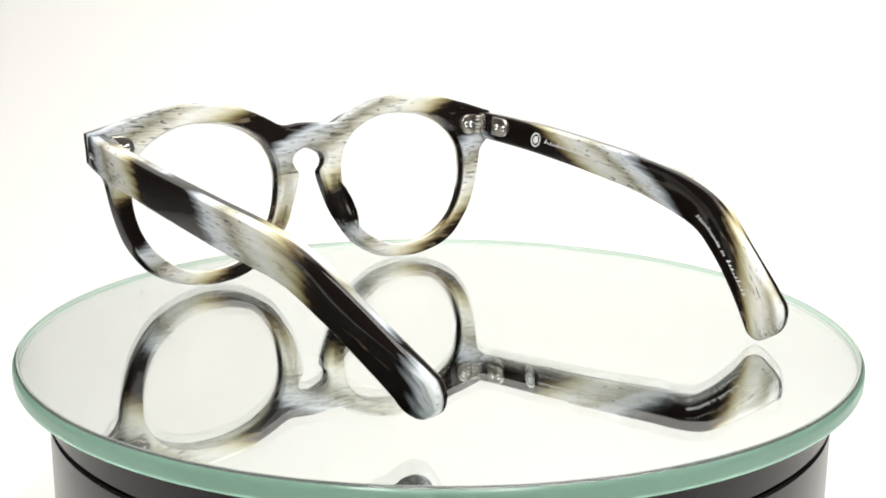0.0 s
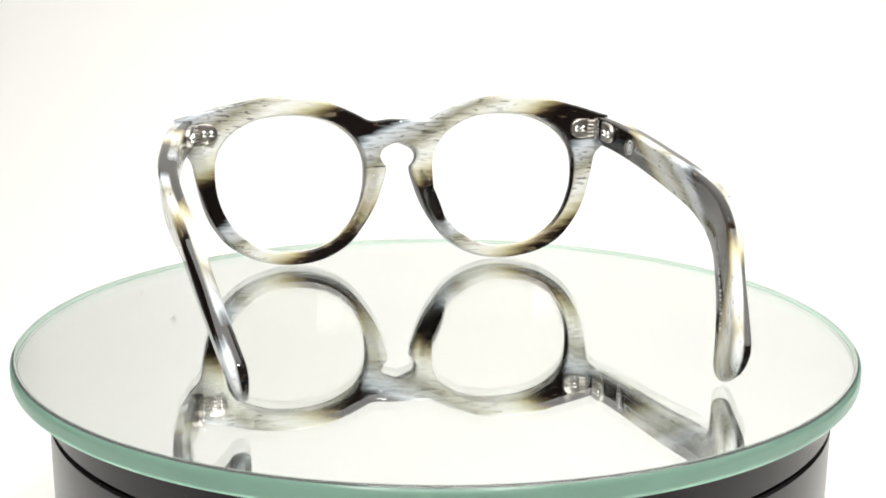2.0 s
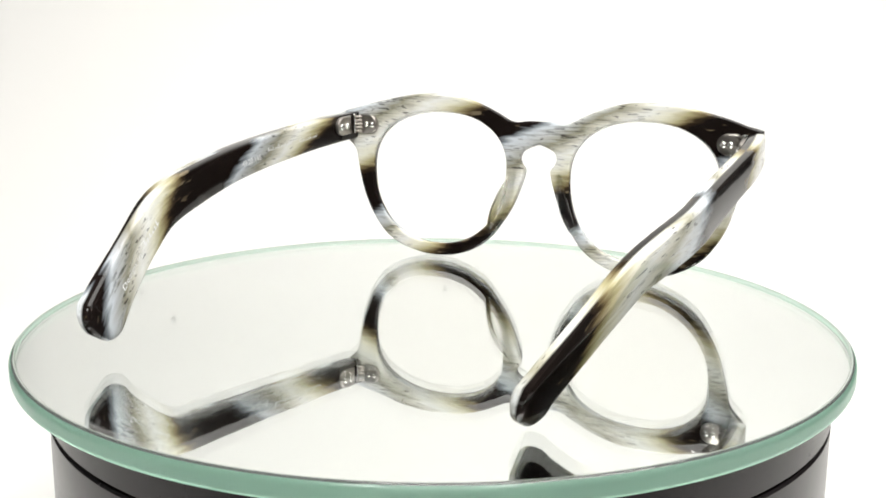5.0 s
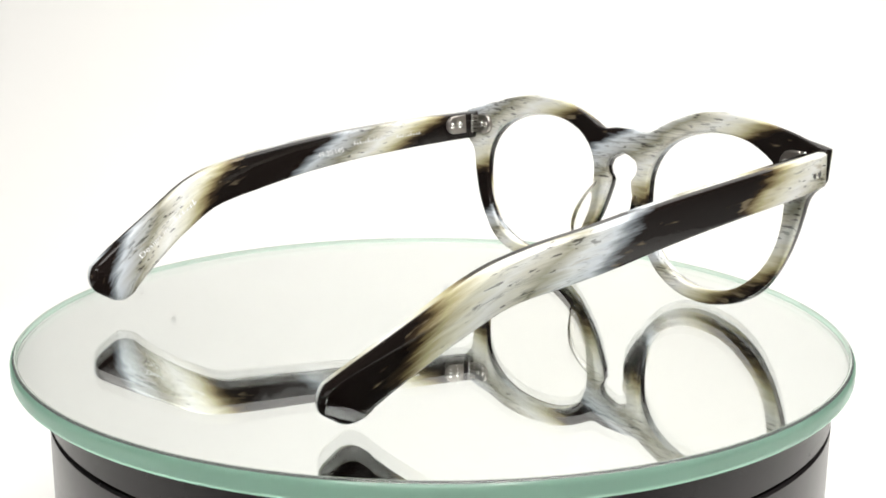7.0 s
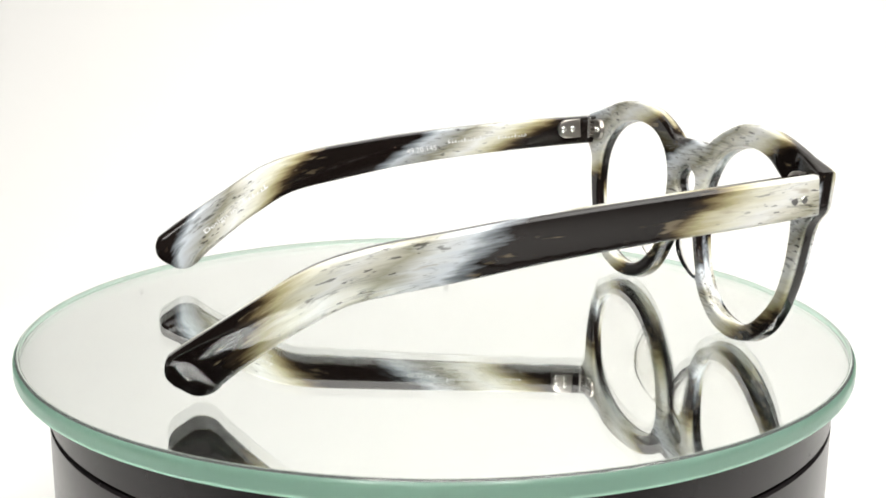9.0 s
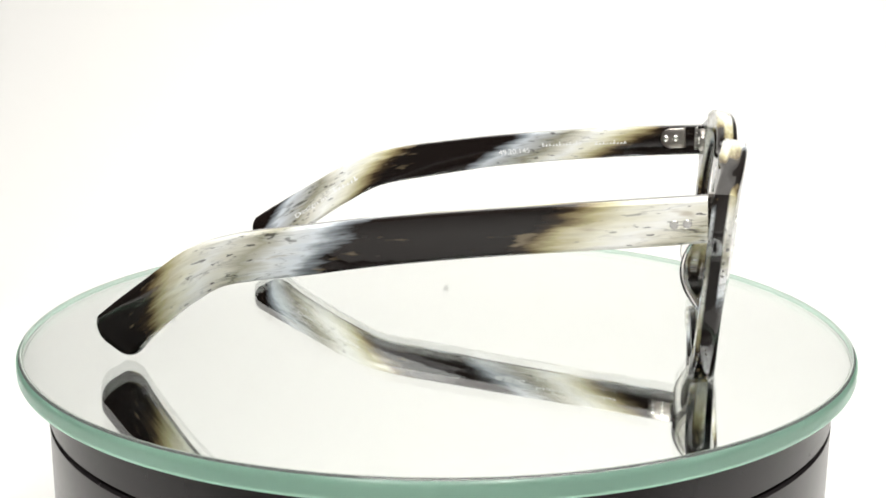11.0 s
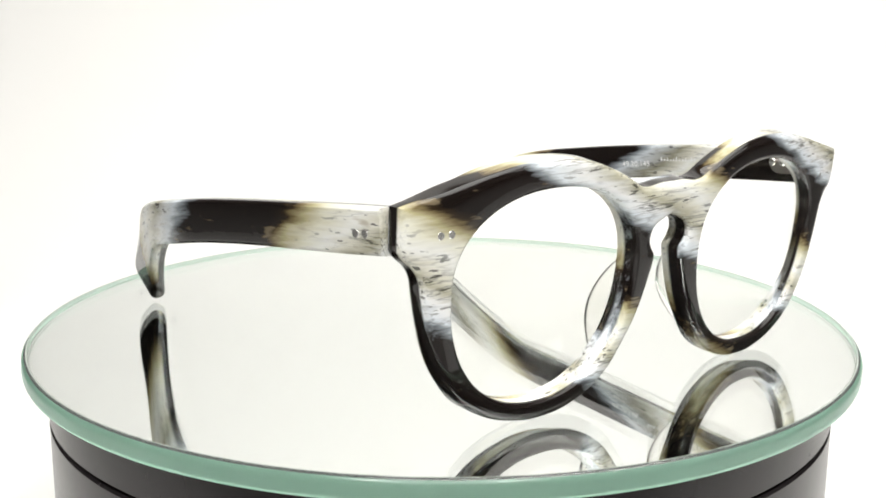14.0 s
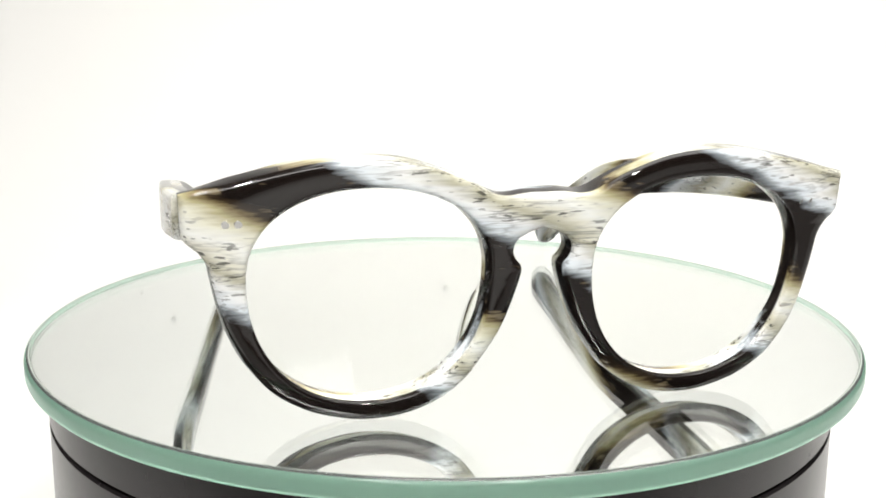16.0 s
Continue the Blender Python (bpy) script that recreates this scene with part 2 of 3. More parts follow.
def lathe(profile, segments=160, centre=(0, 0)):
    """A turned solid from (radius, height) points in plan units; slot i of the faces is given by a third entry."""
    bm = bmesh.new()
    rings = []
    for r, z, *_ in profile:
        rings.append([bm.verts.new(((centre[0] + r * math.cos(a)) * U, (centre[1] + r * math.sin(a)) * U, z * U))
                      for a in np.linspace(0, 2 * math.pi, segments, endpoint=False)])
    for k, (a, b) in enumerate(zip(rings, rings[1:])):
        for f in grid_faces(bm, [a, b], True):
            f.material_index = profile[k][2] if len(profile[k]) > 2 else 0
    for ring, k in ((rings[0], 0), (rings[-1], -1)):
        f = bm.faces.new(ring)
        f.material_index = profile[k][3] if len(profile[k]) > 3 else 0
    return bm


def rod(p, q, r, n=16, dome=0.0):
    """A round rod from p to q, with a domed far end."""
    bm = bmesh.new()
    p, q = Vector(p), Vector(q)
    w = (q - p).normalized()
    u = w.orthogonal().normalized()
    v = w.cross(u)
    sections = [(p, r), (q, r)]
    if dome:
        sections = [(p, r)] + [(q + w * dome * math.sin(a), r * math.cos(a)) for a in (0, 0.35, 0.7, 1.05, 1.35)]
    else:
        c = min(0.12 * r, 0.1)
        sections = [(p, r - c), (p + w * c, r), (q - w * c, r), (q, r - c)]
    rings = [[bm.verts.new((o + (u * math.cos(a) + v * math.sin(a)) * s) * U) for a in np.linspace(0, 2 * math.pi, n, endpoint=False)]
             for o, s in sections]
    grid_faces(bm, rings, True)
    bm.faces.new(rings[0])
    bm.faces.new(rings[-1])
    return bm


# ---------- the studio ----------
def sheet(name, rows, mat, thick=0.004):
    bm = bmesh.new()
    vs = [[bm.verts.new(p) for p in row] for row in rows]
    grid_faces(bm, vs)
    ob = link_mesh(name, bm, mat, 60)
    so = ob.modifiers.new("thickness", "SOLIDIFY")
    so.thickness, so.offset = thick, 1.0
    return ob


def backdrop():
    prof = [(-0.17, 0.0), (-0.08, 0.0), (0.0, 0.0), (0.3, 0.0)]
    prof += [(0.3 + 0.25 * math.sin(a), 0.25 - 0.25 * math.cos(a)) for a in np.linspace(0.1, math.pi / 2, 14)]
    prof += [(0.55, 0.5), (0.55, 0.8), (0.55, 1.1)]
    rows = [[(x, y, z) for x in np.linspace(-0.42, 0.42, 9)] for y, z in prof]
    tagged(sheet("backdrop", rows, PAPER), "seamless white paper sweep behind the turntable", "backdrop", kind="structure")
    tagged(sheet("floor", [[(x, y, -0.012) for x in (-1.2, 0, 1.2)] for y in (-1.3, -0.3, 0.8)], DARK_WALL),
           "dim grey studio bench under the paper", "floor", kind="structure")
    # unseen card, added so the black acetate has something bright to reflect
    tagged(sheet("bounce_card", [[(x, y, -0.004) for x in (-0.5, 0, 0.5)] for y in (-0.75, -0.5, -0.3)], PAPER, 0.003),
           "unseen white card added on the grey bench to brighten reflections", "card")
    for name, x in (("wall_west", -1.2), ("wall_east", 1.2)):
        rows = [[(x, y, z) for y in (-1.3, 0.0, 0.8)] for z in (-0.012, 0.7, 1.4)]
        tagged(sheet(name, rows, DARK_WALL), "dim grey studio wall", "wall", kind="structure")
    for name, y in (("wall_north", 0.8), ("wall_south", -1.3)):
        rows = [[(x, y, z) for x in (-1.2, 0, 1.2)] for z in (-0.012, 0.7, 1.4)]
        tagged(sheet(name, rows, DARK_WALL), "dim grey studio wall", "wall", kind="structure")
    tagged(sheet("ceiling", [[(x, y, 1.4) for x in (-1.2, 0, 1.2)] for y in (-1.3, -0.3, 0.8)], TENT),
           "white studio ceiling", "ceiling", kind="structure")


backdrop()


def paper_specks():
    for x, z, r in ((0.0037, 0.2078, 0.0024), (-0.2122, 0.2351, 0.0023), (-0.2358, 0.2129, 0.0015)):
        bm = bmesh.new()
        y = 0.2984 + 0.25 * math.sin(math.acos(1 - z / 0.25))
        around = [bm.verts.new((x + r * (1 + 0.2 * math.sin(3 * a + 40 * x)) * math.cos(a), y, z + r * (1 + 0.15 * math.cos(2 * a)) * math.sin(a)))
                  for a in np.linspace(0, 2 * math.pi, 14, endpoint=False)]
        tip = bm.verts.new((x, y - 0.0008, z))
        for i in range(14):
            bm.faces.new((around[i], around[(i + 1) % 14], tip))
        bm.faces.new(around)
        tagged(link_mesh("paper_speck", bm, SPECK), "small grey speck of dirt on the white paper sweep", "speck", "specks on the paper")


paper_specks()


# ---------- turntable and mirror ----------
def turntable():
    base = tagged(new("turntable_base"), "round glossy black plastic turntable base on white paper", "turntable")
    base.location = (0, 0, 0)
    top = DECK / U - 6.0
    groove = DECK / U - 17.0
    part("lower_drum", lathe([(101, 0), (105.6, 0.4), (106.4, 1.4), (106.4, groove - 0.9), (105.8, groove - 0.35)]), PLASTIC, base, "glossy black lower drum")
    part("groove", lathe([(104.3, groove - 0.6), (104.3, groove + 0.6)]), GROOVE, base, "dark shadow groove round the drum")
    part("rotating_ring", lathe([(105.8, groove + 0.35), (106.4, groove + 0.9), (106.4, top - 0.8), (105.7, top)]), PLASTIC, base, "glossy black upper ring")
    part("seat_pad", lathe([(96, top - 0.3), (96, top + 0.3)]), GROOVE, base, "black rubber pad under the glass")
    bm = rod((-106.7, 3, groove - 5), (-106.7, 3, groove - 1.8), 0.4)
    part("side_tab", bm, PLASTIC, base)
    return base


def mirror_disc():
    disc = tagged(new("mirror_disc"), "round back-silvered mirror with a polished green glass edge", "mirror")
    h, R, c = 5.3, 113.1, 1.5
    middle = (-0.45, -1.9)
    # pencil-ground rim: the flat ends in a fine dull line, then the glass rounds over
    side = [(R - c * (1 - math.sin(w)), -1.7 * (1 - math.cos(w))) for w in np.linspace(0, math.pi / 2, 9)]
    profile = [(R - c - 0.22, 0.0)] + side + [(r, -h - z) for r, z in reversed(side)]
    bm = lathe(profile, 256, middle)
    for f in bm.faces:
        z, r = f.calc_center_median().z / U, (Vector((f.calc_center_median().x, f.calc_center_median().y)) / U - Vector(middle)).length
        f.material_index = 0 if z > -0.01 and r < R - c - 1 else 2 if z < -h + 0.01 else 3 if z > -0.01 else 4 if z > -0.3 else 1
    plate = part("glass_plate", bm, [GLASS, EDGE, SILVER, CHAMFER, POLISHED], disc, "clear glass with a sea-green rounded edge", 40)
    for f in plate.data.polygons:
        f.use_smooth = f.material_index in (1, 3, 4)
    part("back_paint", lathe([(R - 1.8, -h - 0.35), (R - 1.8, -h - 0.06)], 128, middle), PAINT, disc, "grey protective paint under the silvering")
    return disc


# ---------- eyeglasses ----------
TOP = [(0, 48.9), (4, 48.9), (8, 48.4), (11, 48.9), (15, 51), (20.7, 53.5), (28.5, 55.9), (37.5, 56.8), (46, 56.4), (54.5, 54.9), (64, 52.6), (74.0, 50.1)]
LOW = [(73.8, 41.6), (72.7, 40.0), (70.5, 38.0), (69.0, 35.5), (68.3, 32), (67.1, 26.4), (65.0, 19.6), (61.8, 13.3), (57, 7.5), (50, 3.2),
       (42.5, 1), (36.5, 0.4), (29.5, 1.1), (23, 3.4), (17, 7.5), (12.4, 13.4), (8.7, 19.5), (6, 26.5), (4.5, 32.3), (5.8, 34.5), (6.5, 36.5),
       (5.7, 38.7), (3.8, 39.9), (2.0, 40.65), (0, 41.2)]
LENS_AT, LENS_A, LENS_UP, LENS_DOWN, LENS_N = (36.7, 32.0), 25.3, 18.8, 27.3, 2.2
WRAP, SKEW = 4.15, 0.011


def front_y(x, z):
    """The front's outer face, wrapped about the brow and a touch skewed; x carries its sign."""
    return 10.7 - WRAP * (x / 71.6) ** 2 + 0.08 * (z - 43) + SKEW * x


def thick(x):
    """The front's thickness: the rims are stouter than the end pieces."""
    t = min(1.0, max(0.0, (61 - abs(x)) / 9))
    return 4.6 + 1.2 * t * t * (3 - 2 * t)


def opening(angle, grow=0.0):
    c, s = math.cos(angle), math.sin(angle)
    b = LENS_UP if s > 0 else LENS_DOWN
    r = (abs(c / (LENS_A + grow)) ** LENS_N + abs(s / (b + grow)) ** LENS_N) ** (-1 / LENS_N)
    return LENS_AT[0] + r * c, LENS_AT[1] + r * s


def far_from(p, line):
    """Distance of the point p from a polyline."""
    a, d = line[:-1], np.diff(line, axis=0)
    t = np.clip(((p - a) * d).sum(1) / np.maximum((d * d).sum(1), 1e-9), 0, 1)
    return float(np.linalg.norm(a + d * t[:, None] - p, axis=1).min())


def round_over(d, r):
    """How far a face drops at the distance d from an edge that is rounded by r."""
    return 0.0 if d >= r else r - math.sqrt(max(0.0, r * r - (r - d) ** 2))


def front_frame(parent):
    outline = [*catmull(TOP, 90)[:-1], *[(74.0 - 0.2 * k / 7, 50.1 - 8.5 * k / 7) for k in range(7)], *catmull(LOW, 190)]
    seam = [(0, 41.2 + 7.7 * k) for k in (0.06, 0.14, 0.25, 0.4, 0.6, 0.75, 0.86, 0.94)]
    ring = [tuple(p) for p in outline] + seam
    border = np.array([(-x, z) for x, z in outline[12:0:-1]] + [tuple(p) for p in outline] + [(-x, z) for x, z in outline[-2:-14:-1]])
    hole = np.array([opening(a) for a in np.linspace(0, 2 * math.pi, 241)])
    # the angle about the lens centre runs one way only, so that no face folds over at the keyhole
    angles = []
    for x, z in ring:
        a = math.atan2(z - LENS_AT[1], x - LENS_AT[0])
        while angles and a > angles[-1] + 1:
            a -= 2 * math.pi
        angles.append(min(a, angles[-1] - 0.002) if angles else a)
    bm = bmesh.new()
    for sign in (1, -1):
        columns = []
        for (x, z), a in zip(ring, angles):
            ox, oz = opening(a)
            wide = math.hypot(x - ox, z - oz)
            near = [min(d / wide, 0.3 + 0.02 * k) for k, d in enumerate((0.0, 0.12, 0.35, 0.7, 1.1))]
            far = [max(1 - d / wide, 0.62 - 0.02 * k) for k, d in enumerate((0.0, 0.1, 0.35, 0.75, 1.25, 1.8))]
            f, b = [], []
            for t in near + [0.5] + far[::-1]:
                p = np.array((ox + (x - ox) * t, oz + (z - oz) * t))
                y = front_y(sign * p[0], p[1])
                rim, eye = far_from(p, border), far_from(p, hole)
                drop = max(round_over(rim, 1.8), round_over(eye, 1.0))
                rise = max(round_over(rim, 0.9), round_over(eye, 0.6))
                # the rims are cut a little askew through their thickness
                lean = min(1.0, max(0.0, (71 - p[0]) / 7))
                f.append(bm.verts.new(((sign * p[0] - 0.7 * lean) * U, (y - drop) * U, (p[1] - 0.3 * lean) * U)))
                b.append(bm.verts.new(((sign * p[0] + 0.3 * lean) * U, (y - thick(p[0]) + rise) * U, (p[1] + 0.4 * lean) * U)))
            columns.append((f, b))
        n, m = len(columns), len(columns[0][0])
        for i in range(n):
            (f0, b0), (f1, b1) = columns[i], columns[(i + 1) % n]
            for k in range(m - 1):
                bm.faces.new((f0[k], f0[k + 1], f1[k + 1], f1[k]))
                bm.faces.new((b0[k], b1[k], b1[k + 1], b0[k + 1]))
            bm.faces.new((f0[0], f1[0], b1[0], b0[0]))
            if abs(ring[i][0]) > 1e-3 or abs(ring[(i + 1) % n][0]) > 1e-3:
                bm.faces.new((f0[-1], b0[-1], b1[-1], f1[-1]))
    bmesh.ops.remove_doubles(bm, verts=bm.verts, dist=1e-5)
    return part("front_frame", bm, ACETATE_FRONT, parent, "keyhole-bridge front of black, white and tan marbled acetate", 50)


def nose_pad(sign, parent):
    line = catmull([(7.6, 33.0), (8.6, 29.0), (9.8, 24.5), (11.6, 19.5), (14.4, 14.0), (17.2, 10.6)], 22)
    bm = bmesh.new()
    rows = []
    for i, (x, z) in enumerate(line):
        s = i / (len(line) - 1)
        high = 6.4 * math.sin(math.pi * s) ** 0.9 + 0.05
        wide = 1.7 * math.sin(math.pi * s) ** 0.5 + 0.1
        y0 = front_y(sign * x, z) - thick(x) + 0.4
        row = []
        for a in np.linspace(0, math.pi, 13):
            u, h = math.cos(a), math.sin(a) ** 0.75
            # the pad leans away from the nose as it rises
            row.append(bm.verts.new((sign * (x + wide * u * 0.9 + 1.5 * h * high / 6.6) * U, (y0 - high * h) * U, (z + 0.5 * wide * u) * U)))
        rows.append(row)
    grid_faces(bm, rows)
    grid_faces(bm, [[row[-1], row[0]] for row in rows])
    for row in (rows[0], rows[-1]):
        bm.faces.new(row)
    return part("nose_pad", bm, CLEAR, parent, "clear acetate nose pad", 60)


def lens(sign, parent):
    bm = bmesh.new()
    sides = []
    for back in (0, 1):
        rings = []
        for t in (0.0, 0.25, 0.5, 0.75, 0.92, 1.0):
            ring = []
            for a in np.linspace(0, 2 * math.pi, 72, endpoint=False):
                ox, oz = opening(a, 0.5)
                x, z = LENS_AT[0] + (ox - LENS_AT[0]) * t, LENS_AT[1] + (oz - LENS_AT[1]) * t
                bulge = 2.2 * (1 - t * t)
                ring.append(bm.verts.new((sign * x * U, (front_y(sign * x, z) - 1.9 - 1.4 * back + bulge) * U, z * U)) if t else None)
            rings.append(ring)
        x, z = LENS_AT
        tip = bm.verts.new((sign * x * U, (front_y(sign * x, z) - 1.9 - 1.4 * back + 2.2) * U, z * U))
        first = rings[1]
        for i in range(72):
            bm.faces.new((tip, first[i], first[(i + 1) % 72]))
        grid_faces(bm, rings[1:], True)
        sides.append(rings[-1])
    grid_faces(bm, sides, True)
    ob = part("lens", bm, LENS, parent, "clear plastic demo lens", 50)
    ob.visible_shadow = False
    return ob


# upper and lower edge of a temple, front to tip, as (y, z)
TEMPLE = [((2.0, 49.5), (2.6, 40.3)), ((-11, 48.4), (-11.5, 38.8)), ((-28.1, 46.7), (-29, 36.9)), ((-46.1, 44.7), (-47.5, 34.6)),
          ((-65.5, 42.3), (-67.5, 31.6)), ((-82.6, 39.7), (-85.5, 28.1)), ((-95.2, 37.5), (-97, 25.7)), ((-104, 35.2), (-103.5, 23.8)),
          ((-110, 33), (-108, 21.5)), ((-115.5, 30), (-112, 18.9)), ((-123.4, 24.6), (-117.5, 15.1)), ((-134.9, 16.6), (-126.5, 7.8)),
          ((-140.8, 12.3), (-131.0, 3.7)), ((-145.0, 9.0), (-133.4, 1.9))]
UPPER, LOWER = catmull([p for p, _ in TEMPLE], 90), catmull([q for _, q in TEMPLE], 90)
HALF = 2.75


def temple_x(y, sign):
    base, from_y, run, depth, power = ARM[sign]
    return base - depth * (max(0.0, -y - from_y) / run) ** power - 1.9 * max(0.0, 1 + y / 28) ** 2


def settle(sign, y, z):
    """The left temple is opened a touch high and hangs over the mirror."""
    if sign > 0:
        return y, z
    return y - 0.10 * max(0.0, -y - 90), z + 0.3 + 0.025 * max(0.0, -y)


def on_temple(s, v, sign, inner=True, lift=0.0):
    """A point of the temple's broad face: s from front 0 to tip 1, v from lower edge 0 to upper edge 1."""
    k = np.clip(s, 0, 1) * (len(UPPER) - 1)
    i = min(int(k), len(UPPER) - 2)
    up, lo = UPPER[i] + (UPPER[i + 1] - UPPER[i]) * (k - i), LOWER[i] + (LOWER[i + 1] - LOWER[i]) * (k - i)
    y, z = lo + (up - lo) * v
    middle, _ = settle(sign, (up[0] + lo[0]) / 2, 0)
    h = HALF - 0.45 * s + lift
    y, z = settle(sign, y, z)
    x = temple_x(middle, sign) + (-h if inner else h)
    return Vector((sign * x, y, z))


def temple(sign, mat, parent, label):
    bm = bmesh.new()
    rows, across = [], {}
    n = len(UPPER)
    spine = np.array([settle(sign, *q) for q in (UPPER + LOWER) / 2])
    run = np.concatenate([[0], np.cumsum(np.linalg.norm(np.diff(spine, axis=0), axis=1))])
    steps = [(i, 0.0, 0.0) for i in range(n - 2)]
    steps = [(0, 0.35, 0.0)] + steps + [(n - 3, 1 - math.cos(a), 6.0 * math.sin(a)) for a in np.linspace(0.12, 1.5, 12)]
    for i, inset, out in steps:
        up, lo = UPPER[i], LOWER[i]
        axis = (up - lo) / np.linalg.norm(up - lo)
        ahead = np.array((axis[1], -axis[0])) * -1
        tall = np.linalg.norm(up - lo) / 2
        tall -= inset * (0.72 * tall if out else 1.0)
        mid = (up + lo) / 2 + ahead * out
        t = i / (n - 1)
        half = HALF - 0.45 * t - inset * (1.7 if out else 1.0)
        cut = 0.6 + 2.8 * math.exp(-((t - 0.84) / 0.09) ** 2)
        soft_edge = 0.9 + 0.8 * max(0.0, (t - 0.7) / 0.3)
        loop = []
        # the outer upper edge is shaved to a facet towards the bend
        slim = min(0.6 + 0.3 * (cut - 0.6), half * 0.9)
        cut = min(cut, tall * 0.9)
        for a, b in ((0.0, -1.25), (0.0, -1.0), (0.12, -0.85), (0.82, -0.1), (1.0, 0.0)):
            loop.append((half - slim * a, tall + cut * b))
        for cx, cz, r, start in ((-1, 1, soft_edge, 90), (-1, -1, soft_edge, 180), (1, -1, soft_edge, 270)):
            r = min(r, half * 0.95, tall * 0.9)
            for a in (0, 22.5, 45, 67.5, 90):
                w = radians(start + a)
                loop.append((cx * (half - r) + r * math.cos(w), cz * (tall - r) + r * math.sin(w)))
        row = []
        at_x = temple_x(settle(sign, mid[0], 0)[0], sign)
        for lx, lz in loop:
            y, z = mid + axis * lz
            y, z = settle(sign, y, z)
            row.append(bm.verts.new((sign * (at_x + lx) * U, y * U, z * U)))
            across[row[-1]] = (lx, lz, run[i] + out)
        rows.append(row)
    grid_faces(bm, rows, True)
    bm.faces.new(rows[0])
    bm.faces.new(rows[-1])
    section, length = bm.loops.layers.uv.new("section"), bm.loops.layers.uv.new("length")
    for f in bm.faces:
        for corner in f.loops:
            lx, lz, far = across[corner.vert]
            corner[section].uv = (0.5 + lx / 10, 0.5 + lz / 20)
            corner[length].uv = (far / 200, 0.5)
    return part("temple", bm, mat, parent, label, 35)


def pill(p, u, v, length, tall, deep, square_end=False):
    """A plate with round ends, on the plane of u and v, rising along their normal."""
    p, u, v = Vector(p), Vector(u).normalized(), Vector(v).normalized()
    w = u.cross(v)
    r = tall / 2
    loop = []
    for a in np.linspace(-90, 90, 11):
        loop.append((length / 2 - r + r * math.cos(radians(a)), r * math.sin(radians(a))))
    if square_end:
        loop += [(-length / 2, r), (-length / 2, -r)]
    else:
        for a in np.linspace(90, 270, 11):
            loop.append((-length / 2 + r + r * math.cos(radians(a)), r * math.sin(radians(a))))
    bm = bmesh.new()
    rows = []
    for lift, scale in ((0, 1), (deep * 0.7, 1), (deep * 0.92, 0.95), (deep, 0.88)):
        rows.append([bm.verts.new((p + u * a * scale + v * b * scale + w * lift) * U) for a, b in loop])
    grid_faces(bm, rows, True)
    bm.faces.new(rows[-1])
    bm.faces.new(rows[0])
    return bm


def hinge(sign, front, arm):
    z = 45.6
    yb = front_y(sign * 64.5, z) - thick(64.5)
    bm = pill((sign * 63.6, yb + 0.1, z), (-sign, 0, 0), (0, 0, -1) if sign > 0 else (0, 0, 1), 6.6, 6.8, 1.5, True)
    part("hinge_plate", bm, METAL, front, "small grey metal hinge plate")
    for x in (62.4, 64.7):
        part("rivet", rod((sign * x, yb - 1.2, z), (sign * x, yb - 1.6, z), 1.05, 14, 0.5), RIVET, front, "domed steel rivet")
    # knuckles, turn about with the two leaves
    for k in range(5):
        lo = z - 3.1 + k * 1.26
        mid = lo + 0.56
        bm = rod((sign * 66.2, yb - 0.9, mid), (sign * 70.3, yb - 2.6, mid), 0.5, 10)
        part("hinge_knuckle", bm, METAL, front if k % 2 == 0 else arm)
    part("hinge_screw", rod((sign * 69.0, yb - 2.4, z - 3.3), (sign * 69.0, yb - 2.4, z + 3.5), 0.7, 12), RIVET, front)
    s = 0.064
    p = on_temple(s, 0.60, sign, True, -0.1)
    q = on_temple(s + 0.05, 0.60, sign, True, -0.1)
    u = (q - p).normalized()
    v = Vector((0, -u.z, u.y)) * (1 if sign < 0 else -1)
    part("hinge_plate", pill(p, u, v, 8.0, 6.4, 1.4, True), METAL, arm, "small grey metal hinge plate")
    for d in (-0.8, 2.4):
        a = p + u * d - Vector((sign, 0, 0)) * 1.2
        part("rivet", rod(a, a - Vector((sign * 0.7, 0, 0)), 1.1, 14, 0.6), RIVET, arm, "domed steel rivet")


def visible_rivets(sign, front, arm):
    for x in (65.0, 62.5):
        z = 44.0
        y = front_y(sign * x, z)
        part("rivet", rod((sign * x, y - 0.4, z), (sign * x, y + 0.04, z), 0.85, 18), RIVET, front, "flat round steel rivet head")
    for y in (-2.4, -5.2):
        s = (2.0 - y) / 163.5
        p = on_temple(s, 0.46, sign, False, -0.4)
        out = Vector((sign, 0.136 * (1 + y / 28), 0)).normalized()
        part("rivet", rod(p, p + out * 0.56, 0.9, 18), RIVET, arm, "flat round steel rivet head")


def lettering(sign, arm, text, s0, s1, v, tall, label):
    """Printed words on the inner face, running from s0 to s1."""
    cu = bpy.data.curves.new("lettering", "FONT")
    cu.body, cu.size, cu.shear = text, 1.0, 0.25
    tmp = new("lettering", cu)
    bpy.context.view_layer.update()
    me = bpy.data.meshes.new_from_object(tmp.evaluated_get(bpy.context.evaluated_depsgraph_get()))
    bpy.data.objects.remove(tmp)
    bm = bmesh.new()
    bm.from_mesh(me)
    bmesh.ops.triangulate(bm, faces=bm.faces)
    wide = max(q.co.x for q in bm.verts)
    for q in bm.verts:
        s = s0 + (s1 - s0) * q.co.x / wide
        q.co = on_temple(s, v + tall * (q.co.y - 0.35) , sign, True, 0.14) * U
    part("lettering", bm, INK, arm, label)


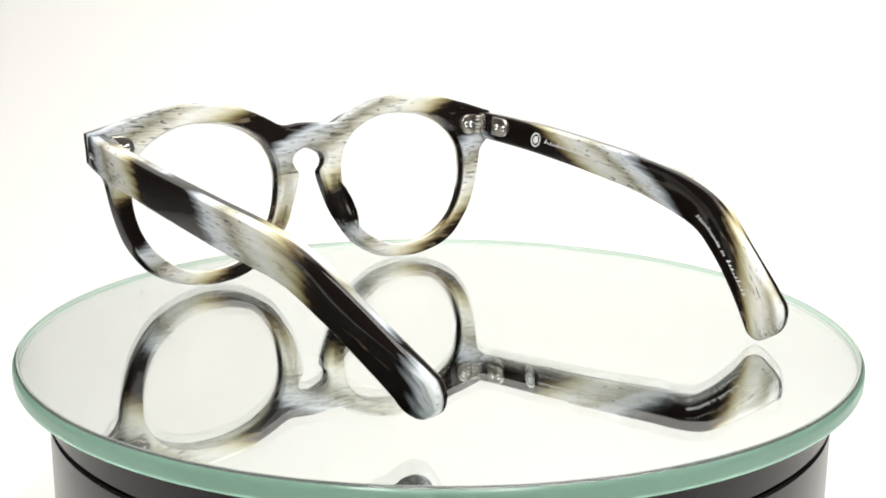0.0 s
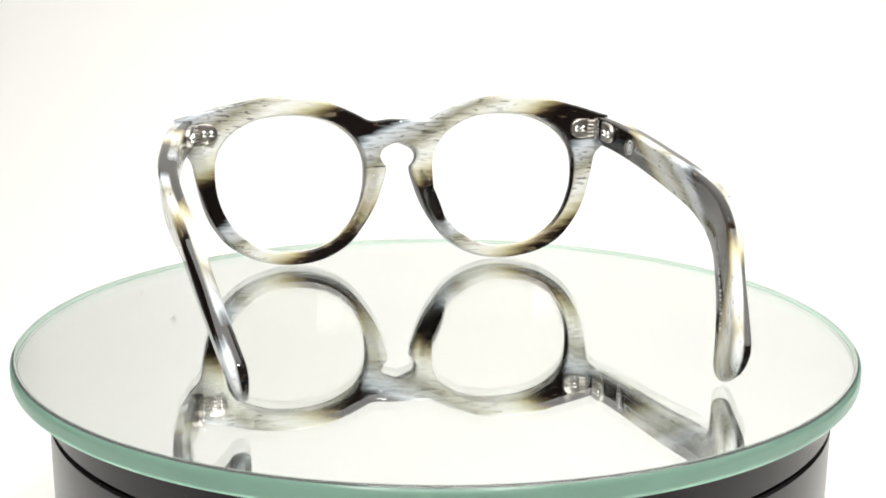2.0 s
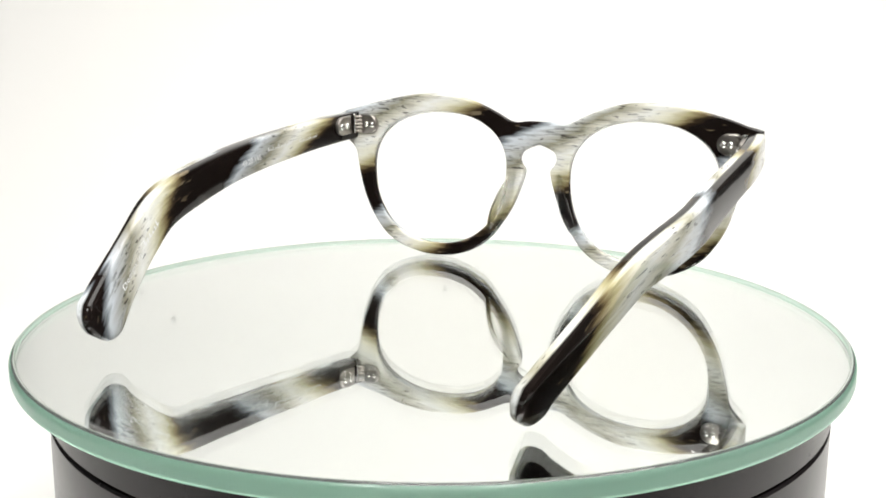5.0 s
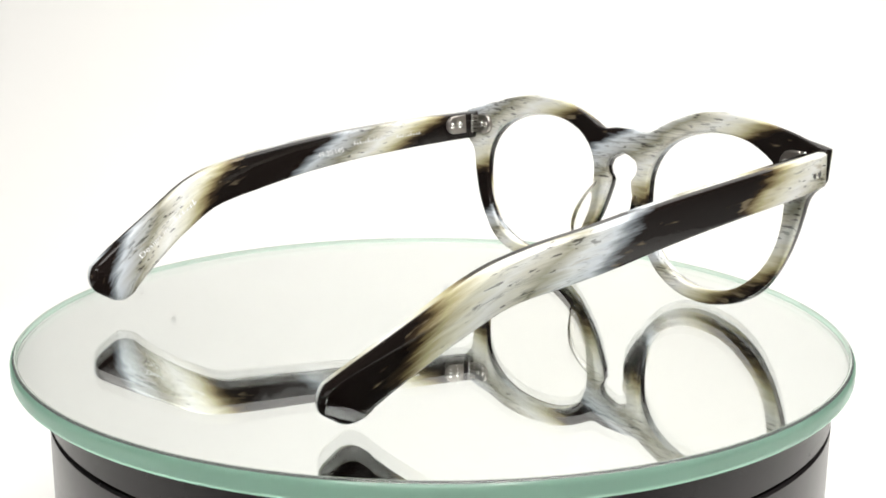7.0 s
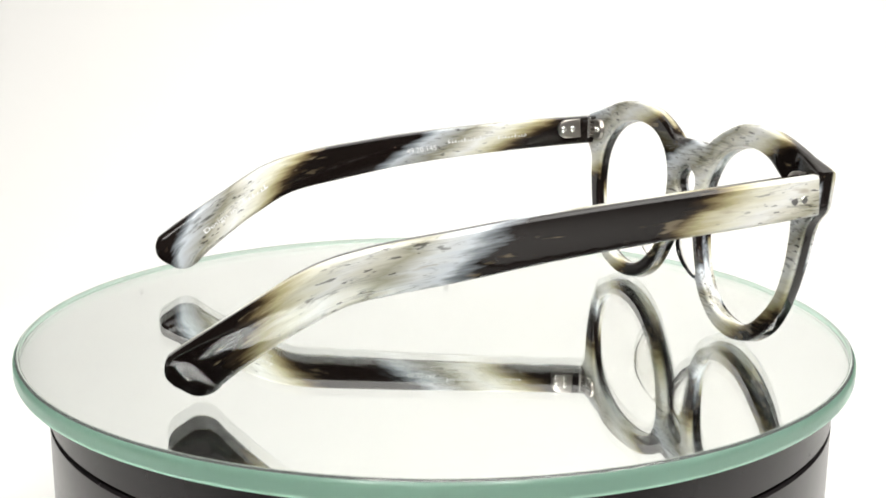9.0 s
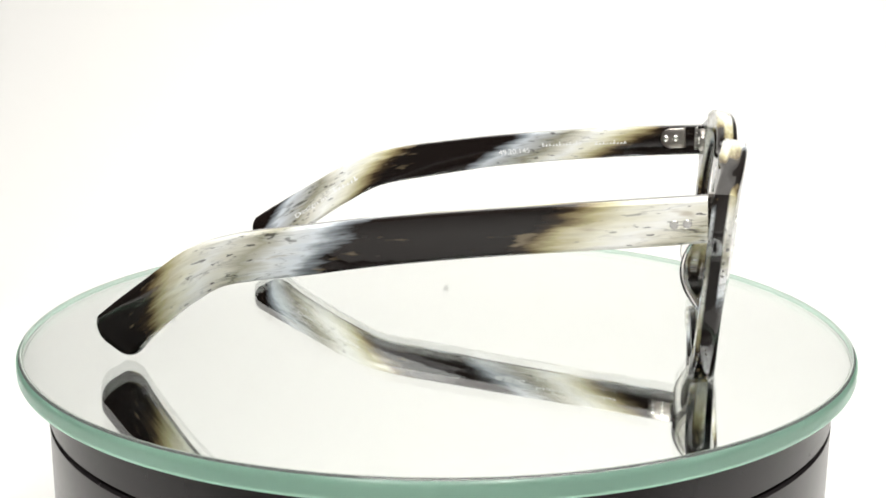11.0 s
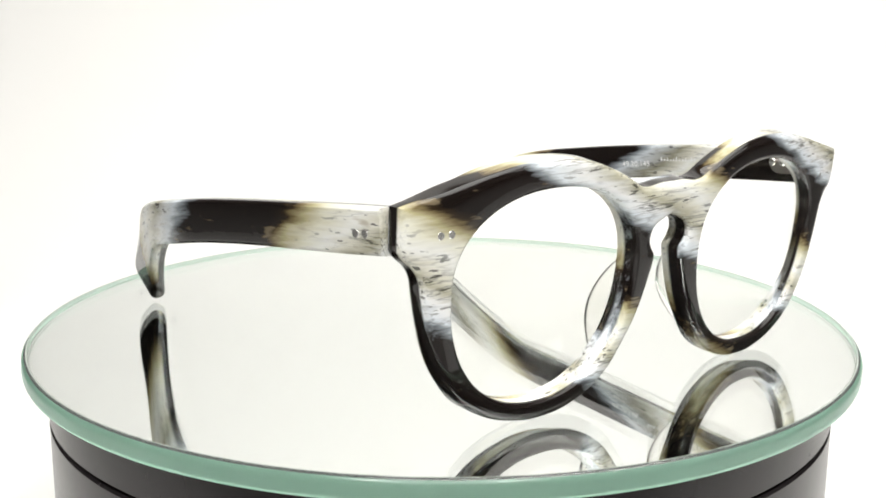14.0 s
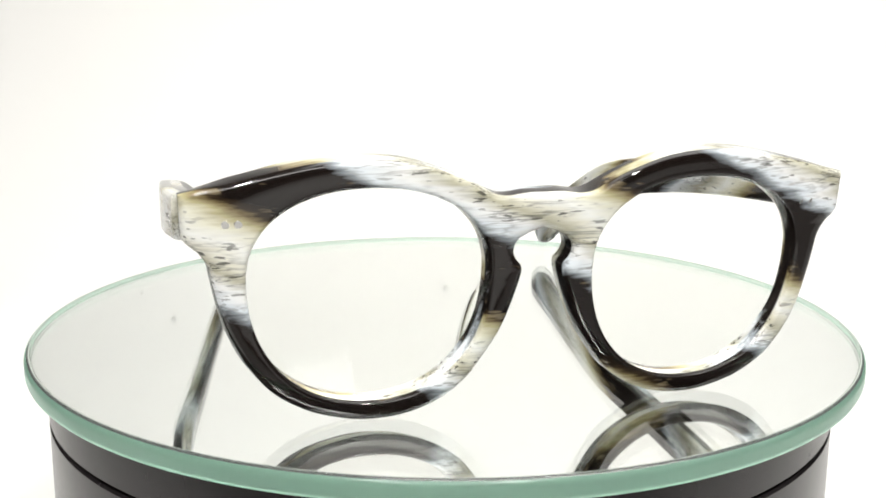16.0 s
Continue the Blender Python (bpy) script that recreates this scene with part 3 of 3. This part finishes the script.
def bars(sign, arm, s0, s1, v, tall, count, name="print_mark", label="illegible silver print"):
    """Illegible script as short plain strokes."""
    step = (s1 - s0) / count
    bm = bmesh.new()
    lean = 0.55 * step
    for k in range(count):
        a = s0 + step * k
        h = tall * (1.0 if k % 5 == 0 else 0.42 + 0.16 * ((k * 7) % 3))
        low = v - tall * 0.28
        quads = [[(a, low), (a + step * 0.3, low), (a + step * 0.3 + lean, low + h), (a + lean, low + h)],
                 [(a + step * 0.3, low), (a + step * 0.95, low + h * 0.25), (a + step * 0.95, low + h * 0.45), (a + step * 0.3, low + h * 0.2)]]
        for quad in quads:
            bm.faces.new([bm.verts.new(on_temple(s, w, sign, True, 0.14) * U) for s, w in quad])
    part(name, bm, INK, arm, label)


def ring_mark(sign, arm, s, v, r):
    """A plain round print: an outer ring and a bar."""
    bm = bmesh.new()
    def at(a, q):
        return bm.verts.new(on_temple(s + q * math.cos(a) / 163.5, v + q * math.sin(a) / 9.8, sign, True, 0.14) * U)
    angles = np.linspace(0, 2 * math.pi, 28, endpoint=False)
    grid_faces(bm, [[at(a, q) for a in angles] for q in (r * 0.78, r)], True)
    bm.faces.new([at(a, r * 0.55) for a in angles])
    part("print_mark", bm, INK, arm, "round silver printed mark")


def eyeglasses():
    g = tagged(new("eyeglasses"), "round keyhole eyeglasses in marbled black, white and tan acetate, standing open", "eyeglasses")
    front = front_frame(g)
    for sign in (1, -1):
        nose_pad(sign, front)
        lens(sign, g)
        arm = temple(sign, ACETATE_RIGHT if sign > 0 else ACETATE_LEFT, g, "thick curved temple of marbled acetate")
        hinge(sign, front, arm)
        visible_rivets(sign, front, arm)
        if sign < 0:
            lettering(sign, arm, "49.20.145", 0.455, 0.382, 0.44, 0.24, "silver size print")
            bars(sign, arm, 0.352, 0.262, 0.55, 0.13, 12)
            bars(sign, arm, 0.235, 0.165, 0.5, 0.12, 9)
            lettering(sign, arm, "Design in", 0.925, 0.845, 0.44, 0.17, "silver script print")
            bars(sign, arm, 0.825, 0.765, 0.46, 0.14, 6)
        else:
            lettering(sign, arm, "Handmade in", 0.715, 0.835, 0.36, 0.15, "silver script print")
            bars(sign, arm, 0.845, 0.93, 0.36, 0.11, 9)
            ring_mark(sign, arm, 0.185, 0.5, 2.6)
            bars(sign, arm, 0.215, 0.35, 0.52, 0.17, 16)
    return g


table = turntable()
mirror = mirror_disc()
glasses = eyeglasses()


# ---------- what moves ----------
def motions():
    """Mirror and eyeglasses ride round on the turntable together."""
    stand = pose(-40.0 * U, 55.7 * U, 0, 0, 0, 35.46) @ pose(-1.1 * U, 0, 0)
    walk(mirror, [(t, pose(0, 0, DECK, 0, 0, a)) for t, a in TURNS])
    walk(glasses, [(t, pose(0, 0, DECK, 0, 0, a) @ stand) for t, a in TURNS])


motions()
